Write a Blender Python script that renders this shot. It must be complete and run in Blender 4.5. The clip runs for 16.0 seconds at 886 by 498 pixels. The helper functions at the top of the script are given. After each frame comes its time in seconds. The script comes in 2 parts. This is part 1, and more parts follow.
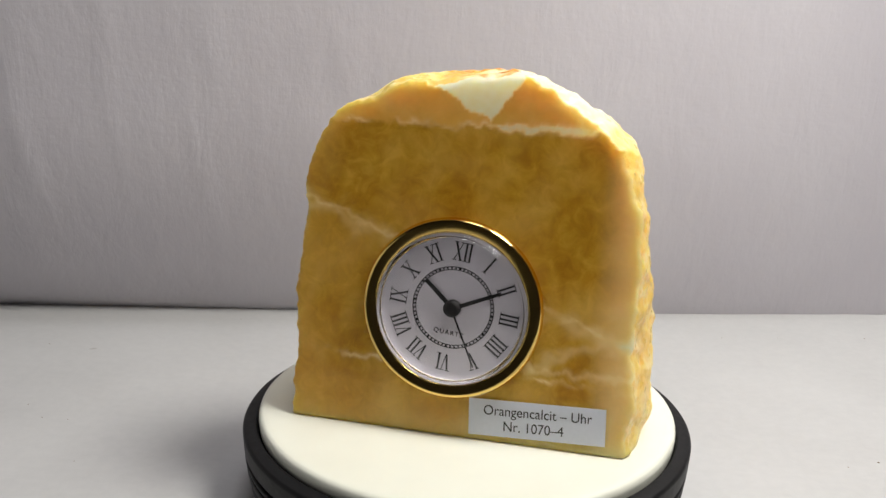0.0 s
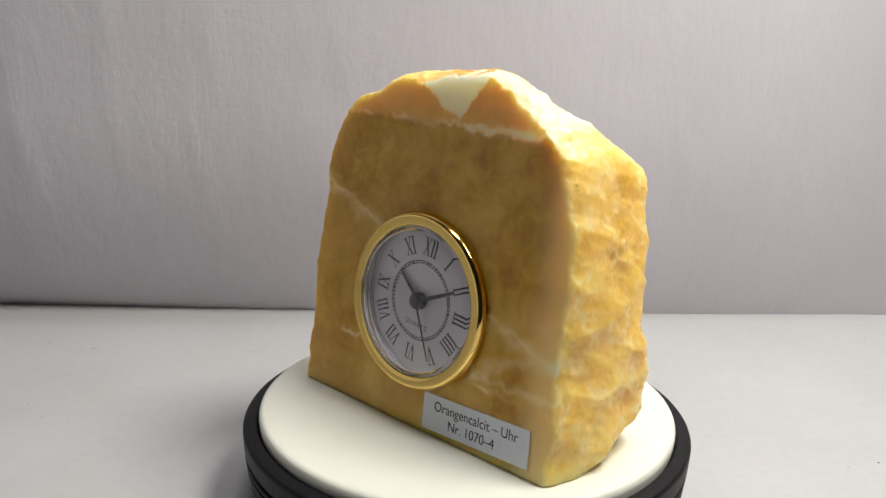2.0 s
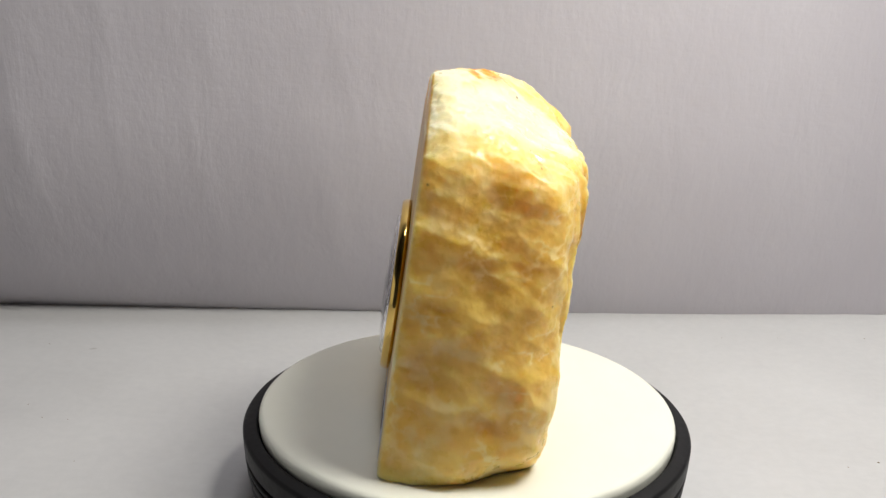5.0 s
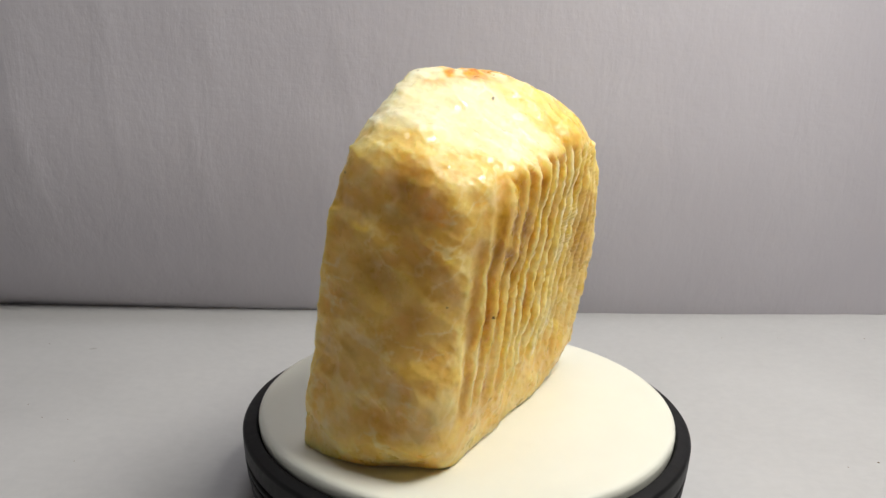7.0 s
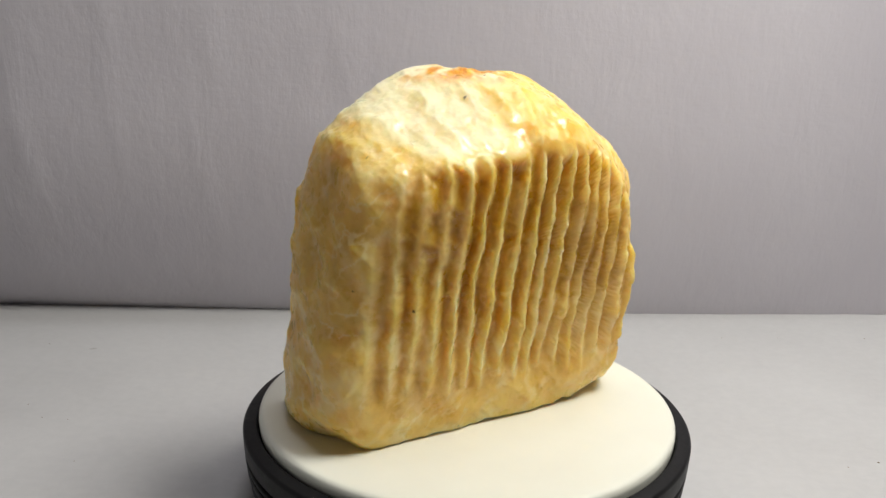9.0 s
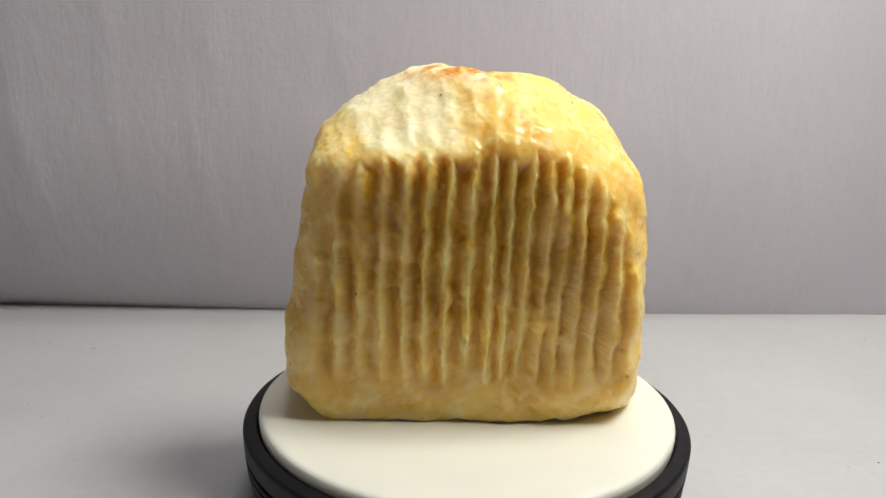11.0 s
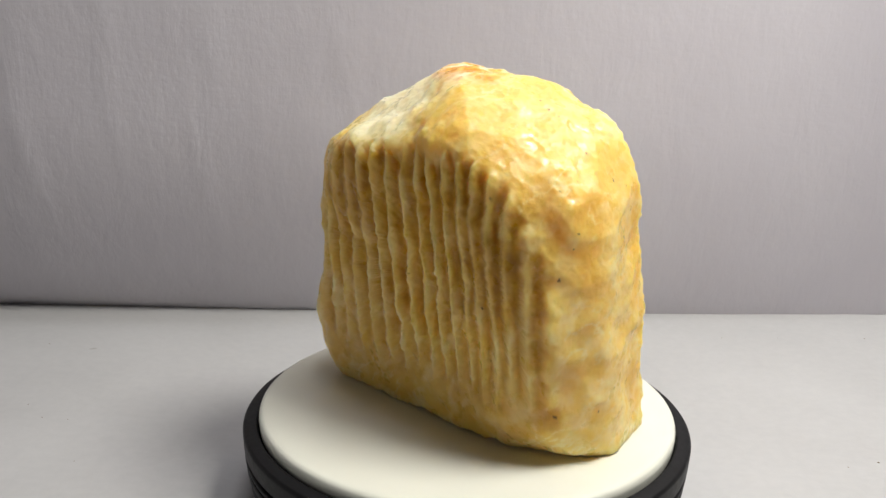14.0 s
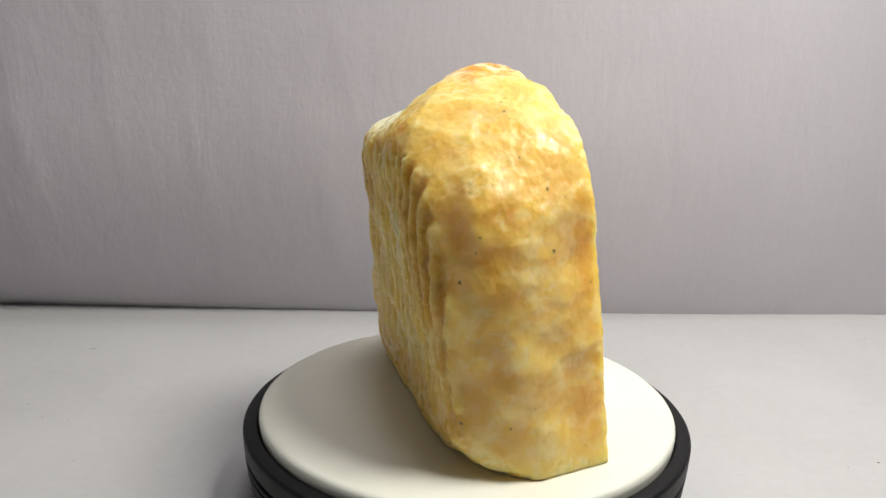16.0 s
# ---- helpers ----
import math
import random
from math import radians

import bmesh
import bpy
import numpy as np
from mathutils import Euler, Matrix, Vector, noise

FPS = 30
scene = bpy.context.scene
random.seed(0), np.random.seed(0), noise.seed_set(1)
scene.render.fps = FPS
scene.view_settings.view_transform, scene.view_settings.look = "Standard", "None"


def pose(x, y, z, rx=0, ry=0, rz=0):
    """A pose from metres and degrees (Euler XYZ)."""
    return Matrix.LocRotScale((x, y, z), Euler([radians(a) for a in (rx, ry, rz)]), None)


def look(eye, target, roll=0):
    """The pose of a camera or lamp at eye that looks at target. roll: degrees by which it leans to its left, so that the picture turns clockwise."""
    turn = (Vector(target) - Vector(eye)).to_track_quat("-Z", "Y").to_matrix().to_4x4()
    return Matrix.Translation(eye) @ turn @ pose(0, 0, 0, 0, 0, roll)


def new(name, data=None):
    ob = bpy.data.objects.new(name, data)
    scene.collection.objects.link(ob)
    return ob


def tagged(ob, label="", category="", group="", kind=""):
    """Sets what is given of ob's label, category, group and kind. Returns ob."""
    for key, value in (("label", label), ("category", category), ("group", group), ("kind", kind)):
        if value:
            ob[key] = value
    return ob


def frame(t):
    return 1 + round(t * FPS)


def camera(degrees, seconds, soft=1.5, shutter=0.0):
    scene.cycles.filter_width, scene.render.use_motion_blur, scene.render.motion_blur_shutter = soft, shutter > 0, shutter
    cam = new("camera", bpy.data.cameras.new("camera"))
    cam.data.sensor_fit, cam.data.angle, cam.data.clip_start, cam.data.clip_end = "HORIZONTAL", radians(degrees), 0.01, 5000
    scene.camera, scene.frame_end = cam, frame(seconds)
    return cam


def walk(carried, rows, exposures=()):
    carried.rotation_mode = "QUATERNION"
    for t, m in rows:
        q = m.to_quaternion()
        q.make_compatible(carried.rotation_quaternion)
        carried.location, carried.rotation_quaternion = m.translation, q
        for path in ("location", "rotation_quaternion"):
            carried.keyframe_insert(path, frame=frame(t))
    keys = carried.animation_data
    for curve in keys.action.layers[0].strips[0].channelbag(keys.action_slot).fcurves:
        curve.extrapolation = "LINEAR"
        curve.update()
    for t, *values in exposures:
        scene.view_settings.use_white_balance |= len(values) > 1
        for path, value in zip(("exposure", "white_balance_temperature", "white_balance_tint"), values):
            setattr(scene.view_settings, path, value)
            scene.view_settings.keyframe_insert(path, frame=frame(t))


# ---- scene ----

# ---- camera: stands still before the turntable ----
ZT = 0.030                      # height of the platter's top over the table
SPIN = -15.02                   # degrees a second, clockwise from above
EYE = (0.0, -0.26303, ZT + 0.12316)
AIM = (-0.03245, 0.69975, ZT - 0.14517)
cam = camera(51.96, 16.0)
walk(cam, [(0, look(EYE, AIM, 1.729)), (16, look(EYE, AIM, 1.729))], [(0, 0.05), (2, 0.08), (4, 0.08), (7, -0.19), (9, -0.19), (11.5, -0.08), (14, -0.02), (16, 0.0)])

# ---- light ----
world = bpy.data.worlds.new("world")
scene.world = world
world.use_nodes = True
world.node_tree.nodes["Background"].inputs[0].default_value = (0.95, 0.94, 0.96, 1)
world.node_tree.nodes["Background"].inputs[1].default_value = 0.15


def area_lamp(name, at, target, size, watts, colour):
    data = bpy.data.lights.new(name, "AREA")
    data.shape, data.size, data.energy, data.color = "DISK", size, watts, colour
    ob = new(name, data)
    ob.matrix_world = look(at, target)
    return ob


area_lamp("desk_lamp_light", (0.235, -0.06, 0.54), (0.0, 0.0, 0.03), 0.20, 3.45, (1.0, 0.97, 0.92))
area_lamp("ceiling_lamp_light", (0.1, 0.05, 2.30), (0.0, 0.0, 0.0), 0.6, 12.0, (0.95, 0.95, 1.0))
window = area_lamp("window_light", (-1.25, -0.50, 0.20), (0.0, -0.15, 0.08), 1.5, 1.2, (1.0, 0.97, 0.96))
window.data.shape, window.data.size_y = "RECTANGLE", 0.6


# ---- node helpers ----
class Mat:
    """A node material with a principled surface and short ways to add nodes."""

    def __init__(self, name, colour=(0.5, 0.5, 0.5), rough=0.5, metal=0.0):
        self.m = bpy.data.materials.new(name)
        self.m.use_nodes = True
        self.t = self.m.node_tree
        self.b = self.t.nodes["Principled BSDF"]
        self.put("Base Color", (*colour, 1))
        self.put("Roughness", rough)
        self.put("Metallic", metal)
        self.xyz = None

    def put(self, socket, value):
        if isinstance(value, bpy.types.NodeSocket):
            self.t.links.new(value, self.b.inputs[socket])
        else:
            self.b.inputs[socket].default_value = value

    def add(self, kind, **ins):
        n = self.t.nodes.new(kind)
        for k, v in ins.items():
            s = n.inputs[k.replace("_", " ")]
            if isinstance(v, bpy.types.NodeSocket):
                self.t.links.new(v, s)
            else:
                s.default_value = v
        return n

    def coords(self, sx=1.0, sy=1.0, sz=1.0):
        tc = self.t.nodes.new("ShaderNodeTexCoord")
        mp = self.add("ShaderNodeMapping", Vector=tc.outputs["Object"])
        mp.inputs["Scale"].default_value = (sx, sy, sz)
        return mp.outputs[0]

    def noise(self, scale, detail=4.0, rough=0.55, stretch=(1, 1, 1), distort=0.0):
        n = self.add("ShaderNodeTexNoise", Vector=self.coords(*stretch), Scale=scale, Detail=detail, Roughness=rough, Distortion=distort)
        return n.outputs["Fac"]

    def ramp(self, fac, *stops):
        n = self.add("ShaderNodeValToRGB", Fac=fac)
        e = n.color_ramp.elements
        while len(e) < len(stops):
            e.new(0.5)
        for el, (p, c) in zip(e, stops):
            el.position = p
            el.color = (*c, 1) if len(c) == 3 else c
        return n.outputs[0]

    def mix(self, fac, a, b, blend="MIX"):
        n = self.t.nodes.new("ShaderNodeMix")
        n.data_type, n.blend_type = "RGBA", blend
        for s, v in ((n.inputs[0], fac), (n.inputs[6], a), (n.inputs[7], b)):
            if isinstance(v, bpy.types.NodeSocket):
                self.t.links.new(v, s)
            elif isinstance(v, tuple):
                s.default_value = (*v, 1)
            else:
                s.default_value = v
        return n.outputs[2]

    def calc(self, op, a, b=0.0, clamp=False):
        n = self.t.nodes.new("ShaderNodeMath")
        n.operation, n.use_clamp = op, clamp
        for s, v in zip(n.inputs, (a, b)):
            if isinstance(v, bpy.types.NodeSocket):
                self.t.links.new(v, s)
            else:
                s.default_value = v
        return n.outputs[0]

    def attribute(self, name):
        n = self.t.nodes.new("ShaderNodeAttribute")
        n.attribute_name = name
        return n.outputs["Fac"]

    def bump(self, height, strength, distance, under=None):
        n = self.add("ShaderNodeBump", Height=height, Strength=strength, Distance=distance)
        if under is not None:
            self.t.links.new(under, n.inputs["Normal"])
        self.put("Normal", n.outputs[0])
        return n.outputs[0]


# ---- materials ----
def calcite_material():
    k = Mat("orange_calcite")
    milk, deep, stain = k.attribute("milk"), k.attribute("deep"), k.attribute("stain")
    polish, speck = k.attribute("polish"), k.attribute("speck")
    cloud = k.noise(70, 4, 0.55, distort=0.5)
    fine = k.noise(420, 4, 0.6)
    rough_part = k.calc("SUBTRACT", 1.0, polish, True)
    base = k.ramp(cloud, (0.30, (0.90, 0.55, 0.105)), (0.50, (0.94, 0.625, 0.155)), (0.70, (0.95, 0.69, 0.225)))
    mottle = k.calc("ADD", k.calc("MULTIPLY", cloud, 0.5), k.calc("MULTIPLY", k.noise(210, 4, 0.6, distort=0.8), 0.5))
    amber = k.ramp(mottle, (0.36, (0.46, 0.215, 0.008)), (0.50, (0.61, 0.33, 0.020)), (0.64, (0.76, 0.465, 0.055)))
    # deep holds amber tone, painted groove shade and the paler, light-filled edges
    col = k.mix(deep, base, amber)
    white = k.ramp(fine, (0.3, (0.93, 0.85, 0.58)), (0.7, (0.95, 0.90, 0.71)))
    cream = k.ramp(cloud, (0.3, (0.95, 0.72, 0.29)), (0.7, (0.97, 0.78, 0.40)))
    col = k.mix(k.calc("MULTIPLY", milk, 2.0, True), col, cream)
    col = k.mix(k.calc("SUBTRACT", k.calc("MULTIPLY", milk, 2.0), 1.0, True), col, white)
    rust = k.ramp(fine, (0.35, (0.60, 0.20, 0.010)), (0.65, (0.85, 0.46, 0.04)))
    col = k.mix(stain, col, rust)
    col = k.mix(speck, col, (0.06, 0.03, 0.012))
    k.put("Base Color", col)
    k.put("Subsurface Weight", 1.0)
    k.put("Subsurface Radius", (1.0, 0.88, 0.70))
    k.put("Subsurface Scale", 0.010)
    k.put("Specular IOR Level", 0.36)
    glint = k.ramp(k.noise(240, 3, 0.5), (0.36, (0.20, 0.20, 0.20)), (0.56, (0.50, 0.50, 0.50)))
    k.put("Roughness", k.mix(polish, glint, (0.30, 0.30, 0.30)))
    k.put("IOR", 1.58)

    def cleavage(scale):
        """Small planes, each leaning its own way, as broken crystal has them."""
        at = k.coords()
        cell = k.add("ShaderNodeTexVoronoi", Vector=at, Scale=scale)
        off = k.t.nodes.new("ShaderNodeVectorMath")
        off.operation = "SUBTRACT"
        k.t.links.new(at, off.inputs[0])
        k.t.links.new(cell.outputs["Position"], off.inputs[1])
        lean = k.t.nodes.new("ShaderNodeVectorMath")
        lean.operation = "SUBTRACT"
        k.t.links.new(cell.outputs["Color"], lean.inputs[0])
        lean.inputs[1].default_value = (0.5, 0.5, 0.5)
        dot = k.t.nodes.new("ShaderNodeVectorMath")
        dot.operation = "DOT_PRODUCT"
        k.t.links.new(off.outputs[0], dot.inputs[0])
        k.t.links.new(lean.outputs[0], dot.inputs[1])
        return k.calc("MULTIPLY", k.calc("MULTIPLY", dot.outputs["Value"], scale), rough_part)

    first = k.bump(cleavage(620), 0.28, 0.0008)
    second = k.bump(cleavage(260), 0.22, 0.0020, first)
    k.bump(k.noise(900, 3, 0.6), 0.06, 0.0005, second)
    return k.m


def wall_material():
    k = Mat("painted_canvas_wall", rough=0.62)
    stain = k.noise(7, 4, 0.6)
    k.put("Base Color", k.ramp(stain, (0.3, (0.555, 0.53, 0.57)), (0.7, (0.615, 0.59, 0.625))))
    weave_v = k.noise(520, 3, 0.6, (1, 1, 0.12))
    weave_h = k.noise(520, 3, 0.6, (0.2, 0.2, 1))
    weave = k.calc("ADD", weave_v, weave_h)
    plaster = k.noise(120, 5, 0.65)
    first = k.bump(weave, 0.10, 0.0006)
    strokes = k.noise(70, 4, 0.55, (1, 1, 0.35), 0.5)
    second = k.bump(plaster, 0.16, 0.0015, first)
    k.bump(strokes, 0.14, 0.003, second)
    return k.m


def table_material():
    k = Mat("white_laminate", rough=0.5)
    dirt = k.noise(16, 5, 0.6)
    grain = k.noise(260, 4, 0.6)
    col = k.ramp(dirt, (0.3, (0.475, 0.475, 0.47)), (0.7, (0.525, 0.525, 0.52)))
    col = k.mix(0.12, col, k.ramp(grain, (0.35, (0.52, 0.52, 0.51)), (0.65, (0.72, 0.71, 0.69))))
    crumbs = k.ramp(k.noise(95, 2, 0.5), (0.20, (0.50, 0.46, 0.40)), (0.245, (1.0, 1.0, 1.0)))
    k.put("Base Color", k.mix(0.8, col, crumbs, "MULTIPLY"))
    k.bump(grain, 0.10, 0.0005)
    return k.m


def simple(name, colour, rough, metal=0.0, scale=300.0, vary=0.12, bump=0.0, gloss=0.5):
    k = Mat(name, colour, rough, metal)
    n = k.noise(scale, 4, 0.6)
    dark = tuple(c * (1 - vary) for c in colour)
    light = tuple(min(1, c * (1 + vary)) for c in colour)
    k.put("Base Color", k.ramp(n, (0.3, dark), (0.7, light)))
    k.put("Roughness", k.ramp(n, (0.2, (rough * 0.85,) * 3), (0.8, (min(1, rough * 1.15),) * 3)))
    k.put("Specular IOR Level", gloss)
    if bump:
        k.bump(n, bump, 0.0003)
    return k.m


CALCITE = calcite_material()
WALL = wall_material()
TABLE = table_material()
BLACK = simple("black_plastic", (0.005, 0.005, 0.0055), 0.50, scale=500, vary=0.25, bump=0.05, gloss=0.22)
GROOVE = simple("dull_black_plastic", (0.006, 0.006, 0.006), 0.7, vary=0.2)
CREAM = simple("cream_plastic", (0.79, 0.795, 0.69), 0.42, scale=60, vary=0.02)
GOLD = simple("polished_brass", (0.86, 0.60, 0.18), 0.10, 1.0, scale=900, vary=0.03)
DIAL = simple("silvered_dial_paper", (0.60, 0.57, 0.62), 0.45, 0.0, scale=1500, vary=0.03)
INK = simple("black_ink", (0.012, 0.011, 0.012), 0.5, vary=0.1)
POINTER = simple("black_lacquer", (0.010, 0.009, 0.009), 0.35, vary=0.1)
PAPER = simple("white_label_paper", (0.72, 0.74, 0.82), 0.6, scale=800, vary=0.02)
CHAMBER = simple("shaded_plaster", (0.16, 0.15, 0.145), 0.9, scale=12, vary=0.1)
CRUMB = simple("crumbs", (0.30, 0.25, 0.19), 0.8, vary=0.3)
BOARDS = simple("brown_floor", (0.16, 0.10, 0.06), 0.5, scale=20, vary=0.2)


def crystal_material():
    k = Mat("clear_acrylic", (1, 1, 1), 0.02)
    k.put("Transmission Weight", 1.0)
    k.put("IOR", 1.46)
    return k.m


CRYSTAL = crystal_material()


# ---- mesh helpers ----
def part(name, bm, material, parent=None, label="", smooth=True):
    me = bpy.data.meshes.new(name)
    bm.to_mesh(me)
    bm.free()
    me.materials.append(material)
    for p in me.polygons:
        p.use_smooth = smooth
    ob = new(name, me)
    ob.parent = parent
    return tagged(ob, label)


def lathe(profile, steps=160):
    """A solid turned round z from (radius, height) pairs, from the axis to the axis or closed on itself."""
    bm = bmesh.new()
    rings = []
    for r, z in profile:
        if r < 1e-7:
            rings.append([bm.verts.new((0, 0, z))])
        else:
            rings.append([bm.verts.new((r * math.cos(2 * math.pi * i / steps), r * math.sin(2 * math.pi * i / steps), z)) for i in range(steps)])
    for a, b in zip(rings, rings[1:]):
        for i in range(steps):
            j = (i + 1) % steps
            quad = [a[i % len(a)], a[j % len(a)], b[j % len(b)], b[i % len(b)]]
            quad = list(dict.fromkeys(quad))
            if len(quad) > 2:
                bm.faces.new(quad)
    bmesh.ops.recalc_face_normals(bm, faces=bm.faces)
    return bm


def rounded(points, radius, steps=4):
    """A (radius, height) profile whose corners are rounded."""
    out = [points[0]]
    for a, b, c in zip(points, points[1:], points[2:]):
        va, vb, vc = Vector(a), Vector(b), Vector(c)
        d = min(radius, (va - vb).length * 0.45, (vc - vb).length * 0.45)
        p, q = vb + (va - vb).normalized() * d, vb + (vc - vb).normalized() * d
        for i in range(steps + 1):
            s = i / steps
            out.append(tuple(p * (1 - s) ** 2 + vb * 2 * s * (1 - s) + q * s * s))
    out.append(points[-1])
    return out


def slab(bm, corners, z0, z1):
    """A flat prism over the corners, between two heights."""
    lo = [bm.verts.new((x, y, z0)) for x, y in corners]
    hi = [bm.verts.new((x, y, z1)) for x, y in corners]
    bm.faces.new(hi)
    bm.faces.new(lo[::-1])
    for i in range(len(corners)):
        j = (i + 1) % len(corners)
        bm.faces.new((lo[i], lo[j], hi[j], hi[i]))


def bar(bm, x0, y0, x1, y1, w, z0, z1):
    """A straight bar of width w from point to point."""
    d = Vector((x1 - x0, y1 - y0)).normalized()
    n = Vector((-d.y, d.x)) * w / 2
    slab(bm, [(x0 - n.x, y0 - n.y), (x1 - n.x, y1 - n.y), (x1 + n.x, y1 + n.y), (x0 + n.x, y0 + n.y)], z0, z1)


def box(bm, x0, x1, y0, y1, z0, z1):
    slab(bm, [(x0, y0), (x1, y0), (x1, y1), (x0, y1)], z0, z1)


def lettering(name, text, size, material, parent, place, label="", spacing=1.0):
    """Words in the built-in font as a thin mesh."""
    cu = bpy.data.curves.new(name, "FONT")
    cu.body, cu.size, cu.align_x, cu.align_y, cu.extrude, cu.space_character = text, size, "CENTER", "CENTER", 0.00002, spacing
    tmp = bpy.data.objects.new(name + "_curve", cu)
    scene.collection.objects.link(tmp)
    me = bpy.data.meshes.new_from_object(tmp.evaluated_get(bpy.context.evaluated_depsgraph_get()))
    bpy.data.objects.remove(tmp)
    me.materials.clear()
    me.materials.append(material)
    ob = new(name, me)
    ob.parent = parent
    ob.matrix_basis = place
    return tagged(ob, label)


# ---- the setting ----
def table_and_walls():
    # the table
    bm = bmesh.new()
    box(bm, -0.9, 0.9, -0.33, 0.45, -0.03, 0.0)
    bmesh.ops.bevel(bm, geom=bm.edges[:], offset=0.003, segments=2, affect="EDGES")
    tagged(part("table", bm, TABLE, None, "white laminate table top with faint dust", False), category="table", kind="structure")

    # the wall sheet behind: a slightly bowed surface whose foot curls away
    def sheet(x, z):
        y = 0.1715 + 0.08 * x + 0.09 * x * x if abs(x) < 0.45 else 0.1715 + 0.08 * x + 0.09 * 0.45 * (2 * abs(x) - 0.45)
        left = min(1.0, max(0.0, (0.15 - x) / 0.35))
        fold, foot = 0.003 * left, max(0.0, 1 - z / 0.022)
        curl = 0.006 + 0.025 * min(1.0, max(0.0, (0.25 - x) / 0.45))
        low = max(0.0, 1 - z / 0.10)
        wrinkle = 0.0
        if x < 0.06:
            s = min(1.0, (0.06 - x) / 0.15)
            v = noise.noise((x * 95 + z * 16, 3.1, z * 11.0)) + 0.3 * noise.noise((x * 30, 8.3, z * 14.0))
            wrinkle = -0.0008 * s * max(0.0, v) ** 1.5 * min(1.0, z / 0.05)
        crease = -0.0006 * math.exp(-((z - 0.232 - 0.01 * x) / 0.0012) ** 2) * (0.5 + 0.5 * noise.noise((x * 30, 1.7, 0.2)))
        wave = 0.0006 * noise.noise((x * 11, 0.4, z * 9))
        return y - 0.003 * left - curl + curl * low * low - fold + fold * foot * foot + (wrinkle + crease + wave)

    bm = bmesh.new()
    xs = [-2.0, -1.2, -0.8] + [-0.6 + 0.003 * i for i in range(401)] + [0.8, 1.2, 2.0]
    zs = [-0.001 + 0.003 * i for i in range(140)] + [0.5, 0.8, 1.6, 2.4]
    grid = [[bm.verts.new((x, sheet(x, z), z)) for x in xs] for z in zs]
    for a, b in zip(grid, grid[1:]):
        for i in range(len(xs) - 1):
            bm.faces.new((a[i], a[i + 1], b[i + 1], b[i]))
    back = [[bm.verts.new((x, 0.62, z)) for x in (-2.0, 2.0)] for z in (0.001, 2.4)]
    bm.faces.new((back[0][0], back[1][0], back[1][1], back[0][1]))
    tagged(part("wall_north", bm, WALL, None, "pale lilac-grey painted canvas wall with fine wrinkles"), category="wall", kind="structure")

    # the rest of the room
    for name, mat, dims, label in (
        ("wall_south", CHAMBER, (-2.1, 2.1, -2.7, -2.6, -0.75, 2.4), "plain dim plaster wall"),
        ("wall_west", CHAMBER, (-2.1, -2.0, -2.6, 0.7, -0.75, 2.4), "plain dim plaster wall"),
        ("wall_east", CHAMBER, (2.0, 2.1, -2.6, 0.7, -0.75, 2.4), "plain dim plaster wall"),
        ("floor", BOARDS, (-2.1, 2.1, -2.7, 0.7, -0.80, -0.75), "brown floor"),
        ("ceiling", CHAMBER, (-2.1, 2.1, -2.7, 0.7, 2.4, 2.45), "plain plaster ceiling"),
        ("wall_below_table", CHAMBER, (-2.1, 2.1, 0.62, 0.70, -0.75, 2.4), "plain plaster wall"),
    ):
        bm = bmesh.new()
        box(bm, *dims)
        tagged(part(name, bm, mat, None, label, False), category=name.split("_")[0], kind="structure")


def table_specks():
    """A few crumbs and bits of dust on the table."""
    rng = random.Random(5)
    bm = bmesh.new()
    spots = [(-0.165, 0.045), (-0.185, 0.105), (-0.155, 0.035), (0.145, 0.03), (0.19, 0.155), (-0.13, 0.005), (0.17, 0.07)]
    spots += [(rng.uniform(-0.25, 0.25), rng.uniform(0.0, 0.16)) for _ in range(16)]
    for x, y in spots:
        if math.hypot(x, y) < 0.09:
            continue
        r = rng.uniform(0.00015, 0.0004)
        made = bmesh.ops.create_icosphere(bm, subdivisions=1, radius=r)
        bmesh.ops.transform(bm, matrix=Matrix.Translation((x, y, r * 0.4)) @ Matrix.Diagonal((rng.uniform(0.8, 1.8), 1, 0.5, 1)), verts=made["verts"])
    tagged(part("dust", bm, CRUMB, None, "small brown crumbs scattered on the white table"), category="dust", kind="stuff")


table_and_walls()
table_specks()


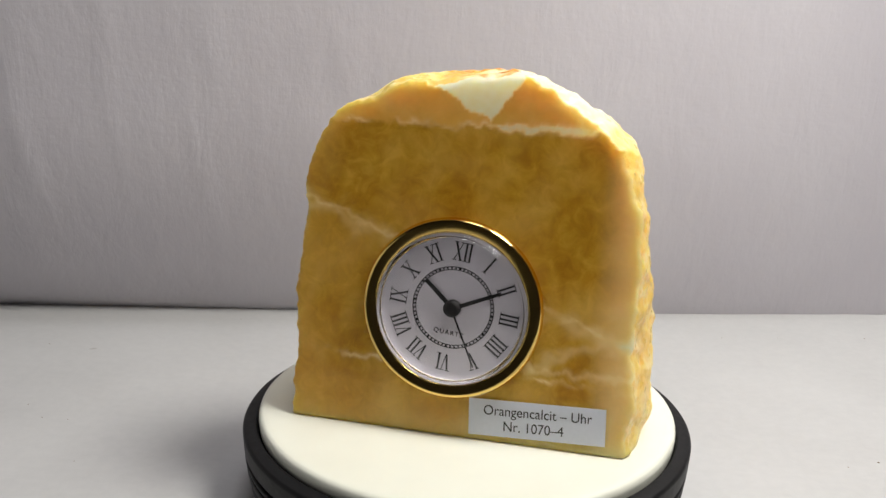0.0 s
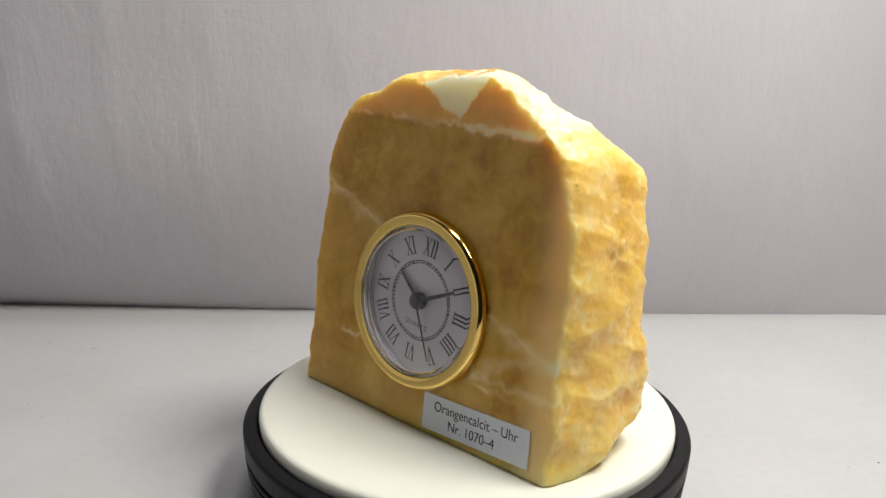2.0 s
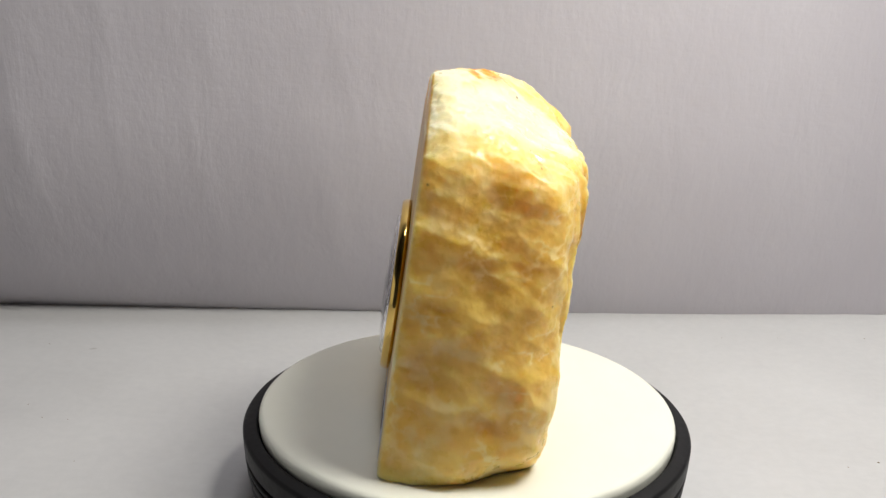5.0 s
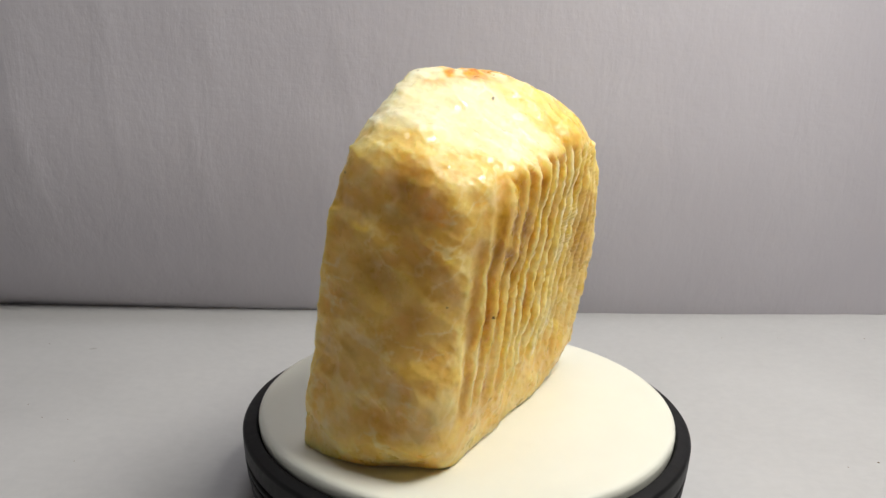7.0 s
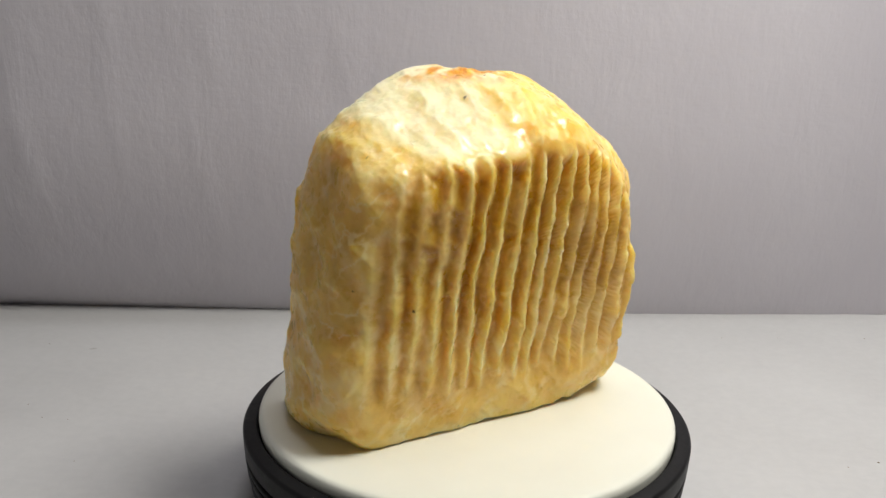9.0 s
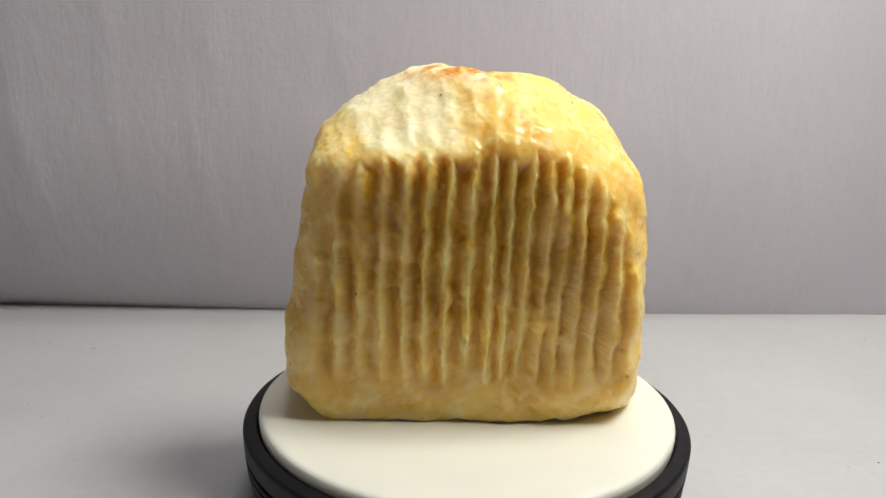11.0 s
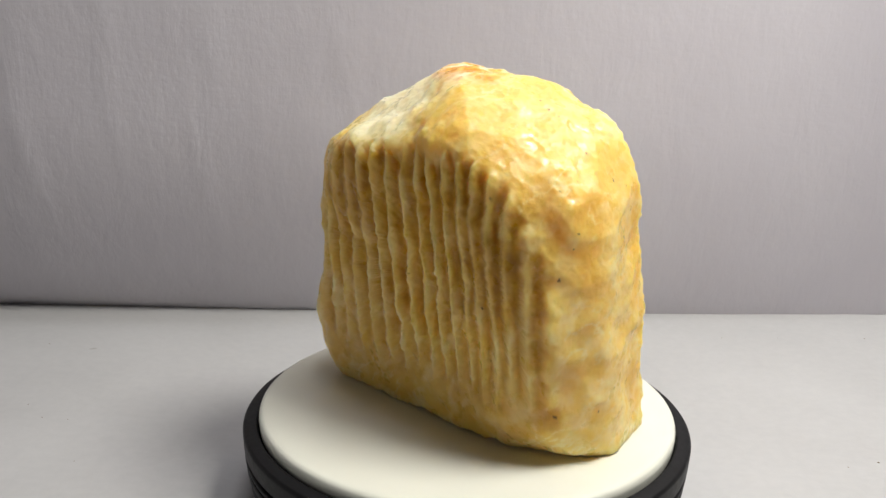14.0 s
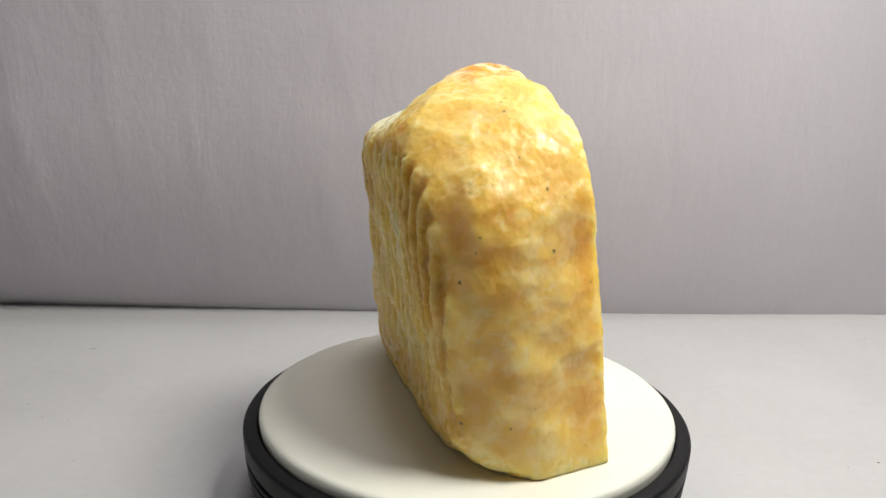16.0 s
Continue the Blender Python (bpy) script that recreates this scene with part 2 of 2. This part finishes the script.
# ---- the turntable ----
def turntable():
    thing = new("turntable")
    tagged(thing, "round black plastic display turntable with a cream platter", "turntable")
    m = 0.001
    base = [(0, 0.0), (63.5, 0.0), (65.5, 1.0), (67.4, 12.2), (66.4, 12.5), (66.4, 13.3), (67.9, 13.5), (68.2, 16.3), (66.9, 16.5), (66.9, 17.3), (68.4, 17.5), (68.6, 19.1), (66.8, 19.3), (66.8, 19.9), (0, 19.9)]
    body = part("base", lathe(rounded([(r * m, z * m) for r, z in base], 0.0005, 2)), BLACK, thing, "grooved black plastic base")
    for i in range(3):
        foot = part("foot", lathe([(0, -0.0), (0.006, -0.0), (0.006, 0.0006), (0, 0.0006)], 24), GROOVE, body)
        foot.location = (0.05 * math.cos(i * 2.094), 0.05 * math.sin(i * 2.094), 0.0)
    platter = new("platter")
    platter.parent = thing
    ring = [(0, 20.2), (67.4, 20.2), (68.7, 20.6), (69.0, 26.2), (68.4, 27.0), (64.8, 27.7), (64.4, 26.6), (64.3, 25.2), (0, 25.2)]
    part("rim", lathe(rounded([(r * m, z * m) for r, z in ring], 0.0008, 4)), BLACK, platter, "satin black rim")
    disc = [(0, 25.4), (63.9, 25.4), (64.2, 29.2), (63.8, 30.4), (63.0, 31.0), (61.6, 31.2), (0, 31.2)]
    part("disc", lathe(rounded([(r * m, z * m) for r, z in disc], 0.0012, 6)), CREAM, platter, "cream plastic disc")
    return thing, platter


TURNTABLE, PLATTER = turntable()


# ---- the stone ----
def lattice(seed):
    rng = np.random.RandomState(seed)
    perm = rng.permutation(256)
    perm = np.concatenate([perm, perm, perm])
    g = rng.normal(size=(256, 3))
    g /= np.linalg.norm(g, axis=1)[:, None]
    return perm, g


TABLES = [lattice(s) for s in range(6)]


def grad_noise(p, seed=0):
    """Gradient noise of an (n, 3) array, about -1 to 1."""
    perm, g = TABLES[seed]
    i = np.floor(p).astype(int)
    f = p - i
    i &= 255
    u = f * f * f * (f * (f * 6 - 15) + 10)
    out = np.zeros(len(p))
    for dx in (0, 1):
        for dy in (0, 1):
            for dz in (0, 1):
                h = perm[perm[perm[i[:, 0] + dx] + i[:, 1] + dy] + i[:, 2] + dz]
                dot = (g[h] * (f - (dx, dy, dz))).sum(1)
                w = (u[:, 0] if dx else 1 - u[:, 0]) * (u[:, 1] if dy else 1 - u[:, 1]) * (u[:, 2] if dz else 1 - u[:, 2])
                out += w * dot
    return out * 1.6


SKEW = np.array(Euler((0.7, 0.5, 1.1)).to_matrix())


def fractal(p, size, octaves, seed=0):
    total, amp = np.zeros(len(p)), 1.0
    for o in range(octaves):
        total += amp * grad_noise(p @ SKEW / size * 2 ** o + 17.3 * o, seed)
        amp *= 0.5
    return total


def scallops(p, size, seed=0):
    """Shallow bowls with sharp rims between them, 0 to about 0.8, like a shelly fracture."""
    perm, g = TABLES[seed]
    q = p @ SKEW / size
    i = np.floor(q).astype(int)
    f = q - i
    best = np.full(len(p), 9.0)
    for dx in (-1, 0, 1):
        for dy in (-1, 0, 1):
            for dz in (-1, 0, 1):
                h = perm[perm[perm[(i[:, 0] + dx) & 255] + ((i[:, 1] + dy) & 255)] + ((i[:, 2] + dz) & 255)]
                c = 0.5 + 0.45 * g[h] + (dx, dy, dz)
                best = np.minimum(best, ((f - c) ** 2).sum(1))
    return np.minimum(best, 1.2)


def smooth(a, b, x):
    s = np.clip((x - a) / (b - a), 0, 1)
    return s * s * (3 - 2 * s)


# faces of the rough block: bearing and rise of the outward normal in degrees, distance in mm
FRONT = (-101.3, 7.0, 26.0)
FOOT = 1.2
BACK = (79.0, -8.8, 16.3)
FACES = (
    BACK, (-66.0, -26.1, 48.2), (-30.0, 3.3, 56.4), (-7.7, 7.8, 58.2), (9.3, -37.0, 36.9), (45.0, 2.5, 44.4), (108.5, -51.7, 17.1),
    (148.1, -0.3, 50.9), (118.4, 6.6, 51.0), (182.8, 2.9, 52.4), (-71.9, 39.4, 81.5), (-42.9, 32.5, 83.3), (44.1, 55.6, 89.0),
    (66.9, 46.2, 81.6), (119.2, 34.6, 76.8), (144.8, 32.2, 83.9), (166.8, 28.8, 77.7), (244.7, 44.3, 83.0), (-11.1, 53.7, 97.8),
    (78.5, 58.9, 104.6), (137.3, 54.5, 90.8), (192.8, 58.8, 102.9), (37.8, 96.9, 103.2),
)


def normal_of(bearing, rise):
    a, e = math.radians(bearing), math.radians(rise)
    return np.array((math.cos(e) * math.cos(a), math.cos(e) * math.sin(a), math.sin(e)))


# ridges between the drilled channels on the back, in mm along it
RIDGES = (-45.0, -39.3, -33.4, -28.1, -22.8, -18.5, -13.5, -8.5, -3.6, 2.3, 8.5, 14.0, 19.9, 26.3, 32.7, 38.8, 44.8)

FRONT_N = normal_of(*FRONT[:2])
FRONT_X = np.array((-FRONT_N[1], FRONT_N[0], 0.0)) / math.hypot(FRONT_N[0], FRONT_N[1])   # to the viewer's right along the face
FRONT_Y = np.cross(FRONT_N, FRONT_X)
BACK_N = normal_of(*BACK[:2])


CLOCK_X, CLOCK_Z, CLOCK_TURN = -0.8, 38.5, -7.0
CLOCK_MID = FRONT_N * FRONT[2] + FRONT_X * CLOCK_X + FRONT_Y * (CLOCK_Z - FRONT_N[2] * FRONT[2]) / FRONT_Y[2]


def soft_max(v, k):
    m = v.max(1)
    return m + k * np.log(np.exp((v - m[:, None]) / k).sum(1))


def stone_body(parent):
    bm = bmesh.new()
    bmesh.ops.create_icosphere(bm, subdivisions=8, radius=1.0)
    me = bpy.data.meshes.new("stone")
    bm.to_mesh(me)
    bm.free()
    n = len(me.vertices)
    ways = np.empty(n * 3)
    me.vertices.foreach_get("co", ways)
    ways = ways.reshape(n, 3)
    ways *= (1.0, 0.62, 1.0)
    ways /= np.linalg.norm(ways, axis=1)[:, None]
    mid = np.array((0.0, 0.0, 46.0))
    normals = np.array([normal_of(a, e) for a, e, _ in FACES])
    offs = np.array([d for _, _, d in FACES])

    def lean_by(p):
        return np.stack([p[:, 0], p[:, 1], p[:, 2] - 0.45 * p[:, 0] + 0.35 * p[:, 1]], 1)

    def rough(p, zones=False):
        """How far the broken surface stands out of its plain faces."""
        side = p @ BACK_N - BACK[2]
        u = p @ np.array((BACK_N[1], -BACK_N[0], 0.0)) / math.hypot(BACK_N[0], BACK_N[1])
        on_back = smooth(-5.5, -1.5, side) * smooth(12, 24, p[:, 2] + 7 * grad_noise(p / 9, 3)) * (1 - smooth(80.5, 83, p[:, 2] + 4 * grad_noise(p / 6, 4)))
        along = u + 0.7 * grad_noise(p / (13, 13, 34), 1) + 0.6 * grad_noise(p / (4, 4, 7), 2) + 0.5 * grad_noise(p / 1.8, 5)
        phase = np.interp(along, RIDGES, np.arange(len(RIDGES)))
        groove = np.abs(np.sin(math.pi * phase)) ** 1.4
        depth = np.clip(0.85 + 0.8 * grad_noise(p / (8, 8, 26), 5), 0.25, 1.5)
        bowls = 1.3 * (scallops(lean_by(p) / (1, 1, 0.6), 12.0, 1) - 0.35) + 0.36 * (scallops(lean_by(p) / (1, 1, 0.5), 5.0, 4) - 0.35) + 0.16 * (scallops(p, 2.2, 2) - 0.35)
        lumps = 1.3 * fractal(p, 17.0, 2, 0) + bowls * (1 - 0.55 * on_back) + (0.16 + 0.22 * on_back) * fractal(p, 2.8, 3, 2) + 0.25
        if zones:
            return on_back, groove
        above = smooth(82, 86, p[:, 2]) * (1 - smooth(96, 101, p[:, 2])) * smooth(0, 8, p[:, 1]) * smooth(-14, 0, p[:, 0])
        return lumps - 2.9 * on_back * depth * groove + 0.7 * on_back - 0.45 * above * groove + 0.15 * above - 0.2 + 0.4 * smooth(-4, 0, p @ FRONT_N - FRONT[2]) * fractal(p, 2.4, 2, 5)

    def distance(p, with_rough):
        v = p @ normals.T - offs
        g = soft_max(v, 1.9)
        if with_rough is not None:
            g = g - with_rough
        bore = 3.4 * smooth(23.4, 22.4, np.linalg.norm(np.cross(p - CLOCK_MID, FRONT_N), axis=1)) * (p @ FRONT_N > 10)
        ragged = (1.7 * np.clip(grad_noise(p / 5.0, 3) + 0.1, 0, 1) + 0.8 * np.clip(grad_noise(p / 2.2, 1), 0, 1)) * smooth(4, 12, p[:, 1])
        plain = np.stack([p @ FRONT_N - FRONT[2] + bore, FOOT + ragged - p[:, 2], p @ normal_of(-115.5, -25) - 34.0, g], 1)
        return soft_max(plain, 0.35)

    lo, hi = np.full(n, 5.0), np.full(n, 95.0)
    for _ in range(16):
        r = (lo + hi) / 2
        out = distance(mid + r[:, None] * ways, None) > 0
        hi, lo = np.where(out, r, hi), np.where(out, lo, r)
    r = (lo + hi) / 2
    for _ in range(5):
        p = mid + r[:, None] * ways
        r = r - 0.75 * np.clip(distance(p, rough(p)), -2, 2)
    p = mid + r[:, None] * ways
    me.vertices.foreach_set("co", (p * 0.001).ravel())

    # colour zones, as the stone has grown, with some light and shade put in
    flat = np.clip(1 - np.abs(p @ FRONT_N - FRONT[2] + 0.25) / 0.5, 0, 1)
    flat = smooth(0.0, 0.5, flat)
    fx, fz = p @ FRONT_X, p[:, 2]
    wob = p + 3.0 * np.stack([fractal(p, 9.0, 3, s) for s in (0, 1, 2)], 1)
    wx, wz = wob @ FRONT_X, wob[:, 2]
    near = p + 1.3 * np.stack([fractal(p, 4.0, 3, s) for s in (0, 1, 2)], 1)
    nx, nz = near @ FRONT_X, near[:, 2]
    rise = np.clip(nz - 90.0, 0, 20)
    wedge = smooth(-0.5, 0.7, 1.25 * rise - 0.8 - np.abs(nx - 6.4 + 0.42 * rise))
    cap = 0.8 * smooth(-5, 5, wz - 97 - 0.012 * (wob[:, 0] - 16) ** 2) * (1 - flat)
    back_cap = 0.75 * smooth(-6, 6, 17 - np.hypot(wob[:, 0] - 24, (wz - 95) * 1.2)) * (1 - flat)

    def vein(value, width):
        return np.exp(-(value / width) ** 2)

    level = 0.7 * vein(nz - 89.2 - 0.5 * np.sin(wx / 4), 0.6) * smooth(-0.5, 0.3, fractal(p, 9, 2, 4))
    level += 1.2 * vein(nz - 89.4, 1.0) * smooth(7, 10, nx) * smooth(36, 31, nx)
    slope = (0.5 * vein(nz - 50.1 + 0.37 * nx, 0.7) + 0.5 * vein(wz - 50.1 + 0.37 * wx, 2.2)) * np.maximum(smooth(-0.3, 0.5, fractal(p, 12, 2, 5) + 0.25), 0.8 * smooth(-14, -20, nx) * smooth(-42, -34, nx))
    low_a = vein(nz - 22.4 + 0.03 * (nx + 35), 0.7) * smooth(-0.2, 0.6, fractal(p, 11, 2, 3) + 0.2)
    low_b = 0.6 * vein(wz - 23.6 - 0.41 * (wx - 21), 1.6) + 0.7 * vein(nz - 23.5, 0.9)
    low_b = low_b * smooth(16, 22, wx) * 0.8
    face_milk = np.clip(0.75 * level + 0.55 * slope + 0.65 * low_a + 0.5 * low_b, 0, 1)
    ridge = 1 - np.abs(fractal(p, 15.0, 4, 1))
    lean = np.stack([p[:, 0], p[:, 1], p[:, 2] * 0.75 + 0.45 * p[:, 0]], 1)
    streak = 1 - np.abs(fractal(lean / (1, 1, 0.45), 11.0, 4, 2))
    side_milk = 0.40 * smooth(0.70, 1.0, ridge) * smooth(-0.3, 0.6, fractal(p, 18, 2, 3))
    side_milk += 0.85 * smooth(0.86, 0.98, streak) * smooth(-0.2, 0.7, fractal(p, 15, 2, 4))
    side_milk += 0.35 * smooth(0.25, 0.7, fractal(lean / (1, 1, 0.7), 9, 5, 5))
    side_milk += 0.3 * smooth(50, 20, wz) * smooth(0.1, 0.8, fractal(p, 9, 4, 0))
    side_milk += 0.45 * smooth(10, 0, np.abs(wz - 26 + 0.1 * wx)) * smooth(-0.1, 0.7, fractal(p, 7, 3, 2)) * (p[:, 1] > 0)
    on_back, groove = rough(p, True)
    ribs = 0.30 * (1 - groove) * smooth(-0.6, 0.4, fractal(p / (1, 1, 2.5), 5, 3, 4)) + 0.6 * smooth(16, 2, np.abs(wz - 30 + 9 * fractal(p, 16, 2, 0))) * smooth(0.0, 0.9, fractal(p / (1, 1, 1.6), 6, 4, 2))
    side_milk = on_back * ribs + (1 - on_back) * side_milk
    # pale right edge: light shining through the stone, put into the colour
    face_milk += 0.3 * smooth(10, 0, 47 - fx) * smooth(88, 80, fz)
    side_milk = 0.62 * (1 - np.exp(-1.5 * side_milk))
    milk = flat * np.maximum(face_milk, wedge) + (1 - flat) * side_milk
    milk = np.clip(np.maximum(milk, np.maximum(cap, back_cap)), 0, 1)
    # less amber at borders and top: glow from behind, painted into the face
    edge = np.minimum(smooth(2, 16, 50 - np.abs(fx)), smooth(2, 22, fz))
    under = smooth(-0.6, 0.8, 89.3 - nz)
    deep_face = (0.85 + 0.40 * fractal(p, 24, 3, 2)) * (0.62 + 0.38 * edge) * (0.36 + 0.64 * under)
    blot = smooth(30, 8, np.linalg.norm((p - (50, -6, 60)) / (1, 1, 1.3), axis=1)) * smooth(-0.7, 0.5, fractal(p, 13, 3, 1))
    # amber blot, streaks and back; the groove term paints shade into the channels
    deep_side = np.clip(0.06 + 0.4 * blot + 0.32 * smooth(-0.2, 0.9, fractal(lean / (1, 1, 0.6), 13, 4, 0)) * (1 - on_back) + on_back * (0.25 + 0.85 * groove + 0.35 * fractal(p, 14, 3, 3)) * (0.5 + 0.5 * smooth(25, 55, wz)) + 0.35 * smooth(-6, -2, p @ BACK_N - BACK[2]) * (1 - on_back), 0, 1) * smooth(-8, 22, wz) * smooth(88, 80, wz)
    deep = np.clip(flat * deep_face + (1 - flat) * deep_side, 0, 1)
    stain = smooth(0.25, 0.75, fractal(p, 10, 3, 4) + smooth(24, 4, np.hypot(p[:, 0] - 8, p[:, 1] - 2)) - 0.12) * smooth(99, 103, fz) * (1 - flat)
    speck = smooth(0.80, 0.90, grad_noise(p / 2.0, 3)) * (1 - flat) * 0.9
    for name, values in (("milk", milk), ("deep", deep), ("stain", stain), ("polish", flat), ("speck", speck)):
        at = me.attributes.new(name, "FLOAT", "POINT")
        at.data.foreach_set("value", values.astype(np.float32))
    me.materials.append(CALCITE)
    me.polygons.foreach_set("use_smooth", np.ones(len(me.polygons), bool))
    ob = new("stone", me)
    ob.parent = parent
    return tagged(ob, "rough orange calcite block with a polished face")


# ---- the clock in the stone ----
def face_pose(x, z, lift=0.0, turn=0.0):
    """A pose on the sawn face: x to the right along it and height z over the platter, in mm; its z points out of the stone."""
    level = math.hypot(FRONT_N[0], FRONT_N[1])
    up = (z - FRONT_N[2] * FRONT[2]) / FRONT_Y[2]
    at = FRONT_N * (FRONT[2] + lift) + FRONT_X * x + FRONT_Y * up
    m = Matrix.Identity(4)
    for i, axis in enumerate((FRONT_X, FRONT_Y, FRONT_N)):
        for j in range(3):
            m[j][i] = axis[j]
    m.translation = at * 0.001
    return m @ pose(0, 0, 0, 0, 0, turn)


def numeral(bm, text, angle, radius, height):
    """A Roman numeral of bars with serifs, its foot towards the centre."""
    wide = {"I": 0.26, "V": 0.56, "X": 0.60}
    thick, thin, serif = 0.11 * height, 0.05 * height, 0.045 * height
    total = sum(wide[c] for c in text) * height
    x = -total / 2
    z0, z1 = 0.00088, 0.00091
    start = len(bm.verts)
    for c in text:
        w = wide[c] * height
        a, b, mid = x + 0.06 * height, x + w - 0.06 * height, x + w / 2
        lo, hi = -height / 2, height / 2
        feet = []
        if c == "I":
            bar(bm, mid, lo, mid, hi, thick, z0, z1)
            feet = [(mid, lo), (mid, hi)]
        elif c == "V":
            bar(bm, a + 0.05 * height, hi, mid, lo, thick, z0, z1)
            bar(bm, b - 0.02 * height, hi, mid, lo, thin, z0, z1)
            feet = [(a + 0.04 * height, hi), (b - 0.04 * height, hi)]
        else:
            bar(bm, a + 0.05 * height, hi, b - 0.05 * height, lo, thick, z0, z1)
            bar(bm, b - 0.03 * height, hi, a + 0.03 * height, lo, thin, z0, z1)
            feet = [(a + 0.05 * height, hi), (b - 0.05 * height, hi), (a + 0.05 * height, lo), (b - 0.05 * height, lo)]
        for fx, fy in feet:
            bar(bm, fx - 0.13 * height, fy, fx + 0.13 * height, fy, serif, z0, z1)
        x += w
    bm.verts.ensure_lookup_table()
    turn = Matrix.Rotation(-math.radians(angle), 4, "Z") @ Matrix.Translation((0, radius, 0))
    bmesh.ops.transform(bm, matrix=turn, verts=bm.verts[start:])


def clock_insert(parent):
    m = 0.001
    holder = new("clock_insert")
    holder.parent = parent
    holder.matrix_basis = face_pose(CLOCK_X, CLOCK_Z, 0.0, CLOCK_TURN)
    tagged(holder, "round quartz clock with a brass bezel")
    ring = [(22.7, -2.0), (23.2, -2.0), (23.4, 0.1), (25.6, 0.2), (25.9, 0.8), (25.7, 1.9), (25.1, 2.75), (24.5, 2.9), (22.0, 2.62), (21.7, 2.2), (21.75, 1.7), (22.7, 1.5), (22.7, -2.0)]
    part("bezel", lathe(rounded([(r * m, z * m) for r, z in ring], 0.0006, 5), 192), GOLD, holder, "polished brass bezel")
    dial = part("dial", lathe([(0, 0.0), (0.0216, 0.0), (0.0216, 0.0008), (0, 0.0008)], 128), DIAL, holder, "silvery white dial", False)
    dial.location = (0, 0, -0.0019)
    wall = [(21.64, -1.9), (22.6, -1.9), (22.6, 1.4), (21.75, 1.5), (21.64, 1.4), (21.64, -1.9)]
    part("dial_rim", lathe([(r * m, z * m) for r, z in wall], 128), DIAL, holder, "pale grey rim round the dial")
    for i, text in enumerate(("XII", "I", "II", "III", "IIII", "V", "VI", "VII", "VIII", "IX", "X", "XI")):
        bm = bmesh.new()
        numeral(bm, text, 30 * i, 0.0163, 0.0050)
        part("numeral", bm, INK, dial, "", False)
    bm = bmesh.new()
    for r0, r1 in ((0.01080, 0.01100), (0.01160, 0.01185)):
        steps = 120
        for i in range(steps):
            a, b = 2 * math.pi * i / steps, 2 * math.pi * (i + 1) / steps
            slab(bm, [(r0 * math.cos(a), r0 * math.sin(a)), (r1 * math.cos(a), r1 * math.sin(a)), (r1 * math.cos(b), r1 * math.sin(b)), (r0 * math.cos(b), r0 * math.sin(b))], 0.00088, 0.00091)
    for i in range(60):
        a = 2 * math.pi * i / 60
        c, s = math.cos(a), math.sin(a)
        w = 0.0007 if i % 5 == 0 else 0.00036
        bar(bm, 0.0109 * c, 0.0109 * s, 0.0117 * c, 0.0117 * s, w, 0.00088, 0.00092)
    part("minute_track", bm, INK, dial, "black railway minute ring", False)
    lettering("word", "QUARTZ", 0.0019, INK, dial, pose(0, -0.0074, 0.0009), "", 1.25)

    def pointer(name, length, tail, w0, w1, z):
        bm = bmesh.new()
        slab(bm, [(-w0 / 2, -tail), (w0 / 2, -tail), (w1 / 2, length), (-w1 / 2, length)], z, z + 0.00025)
        return part(name, bm, POINTER, holder, "", False)

    hour = pointer("hour_pointer", 0.0110, 0.0, 0.0013, 0.0011, -0.0001)
    hour.rotation_euler[2] = -math.radians(306)
    minute = pointer("minute_pointer", 0.0150, 0.0, 0.0013, 0.0009, 0.0005)
    minute.rotation_euler[2] = -math.radians(60.5)
    part("hub", lathe(rounded([(0, -0.0012), (0.00245, -0.0012), (0.00245, 0.0012), (0.0017, 0.0018), (0, 0.0018)], 0.0003, 3), 48), POINTER, holder, "black hub cap")
    second = pointer("second_pointer", 0.0176, 0.0, 0.00055, 0.0004, 0.0010)
    second.rotation_euler[2] = -math.radians(149)
    glass = [(0, 4.9), (6, 4.8), (12, 4.5), (17, 4.1), (20.2, 3.7), (21.2, 3.2), (21.6, 2.5), (21.6, 0.6), (20.6, 0.6), (20.4, 2.3), (19.6, 2.75), (12, 3.65), (6, 3.95), (0, 4.05)]
    crystal = part("crystal", lathe([(r * m, z * m) for r, z in glass], 160), CRYSTAL, holder, "clear domed crystal")
    crystal.visible_shadow = False
    return second


def stone_clock():
    thing = new("stone_clock")
    tagged(thing, "orange calcite block clock with rough sides, standing on the turntable", "clock")
    stone_body(thing)
    second = clock_insert(thing)
    bm = bmesh.new()
    box(bm, -0.01925, 0.01925, -0.0053, 0.0053, 0.0, 0.00016)
    card = part("label_card", bm, PAPER, thing, "white paper label with black print", False)
    card.matrix_basis = face_pose(25.1, 8.9, 0.1, 2.2)
    lettering("printed_line", "Orangencalcit \u2013 Uhr", 0.0041, INK, card, pose(0.0002, 0.0021, 0.0002) @ Matrix.Diagonal((0.90, 1, 1, 1)))
    lettering("printed_line", "Nr. 1070\u20134", 0.0041, INK, card, pose(-0.0008, -0.0023, 0.0002) @ Matrix.Diagonal((0.90, 1, 1, 1)))
    return thing, second


CLOCK, SECOND = stone_clock()


# ---- what moves ----
def motions():
    times = list(range(17))
    walk(PLATTER, [(t, pose(0, 0, 0, 0, 0, SPIN * t)) for t in times])
    walk(CLOCK, [(t, pose(0, 0, ZT, 0, 0, SPIN * t)) for t in times])


motions()
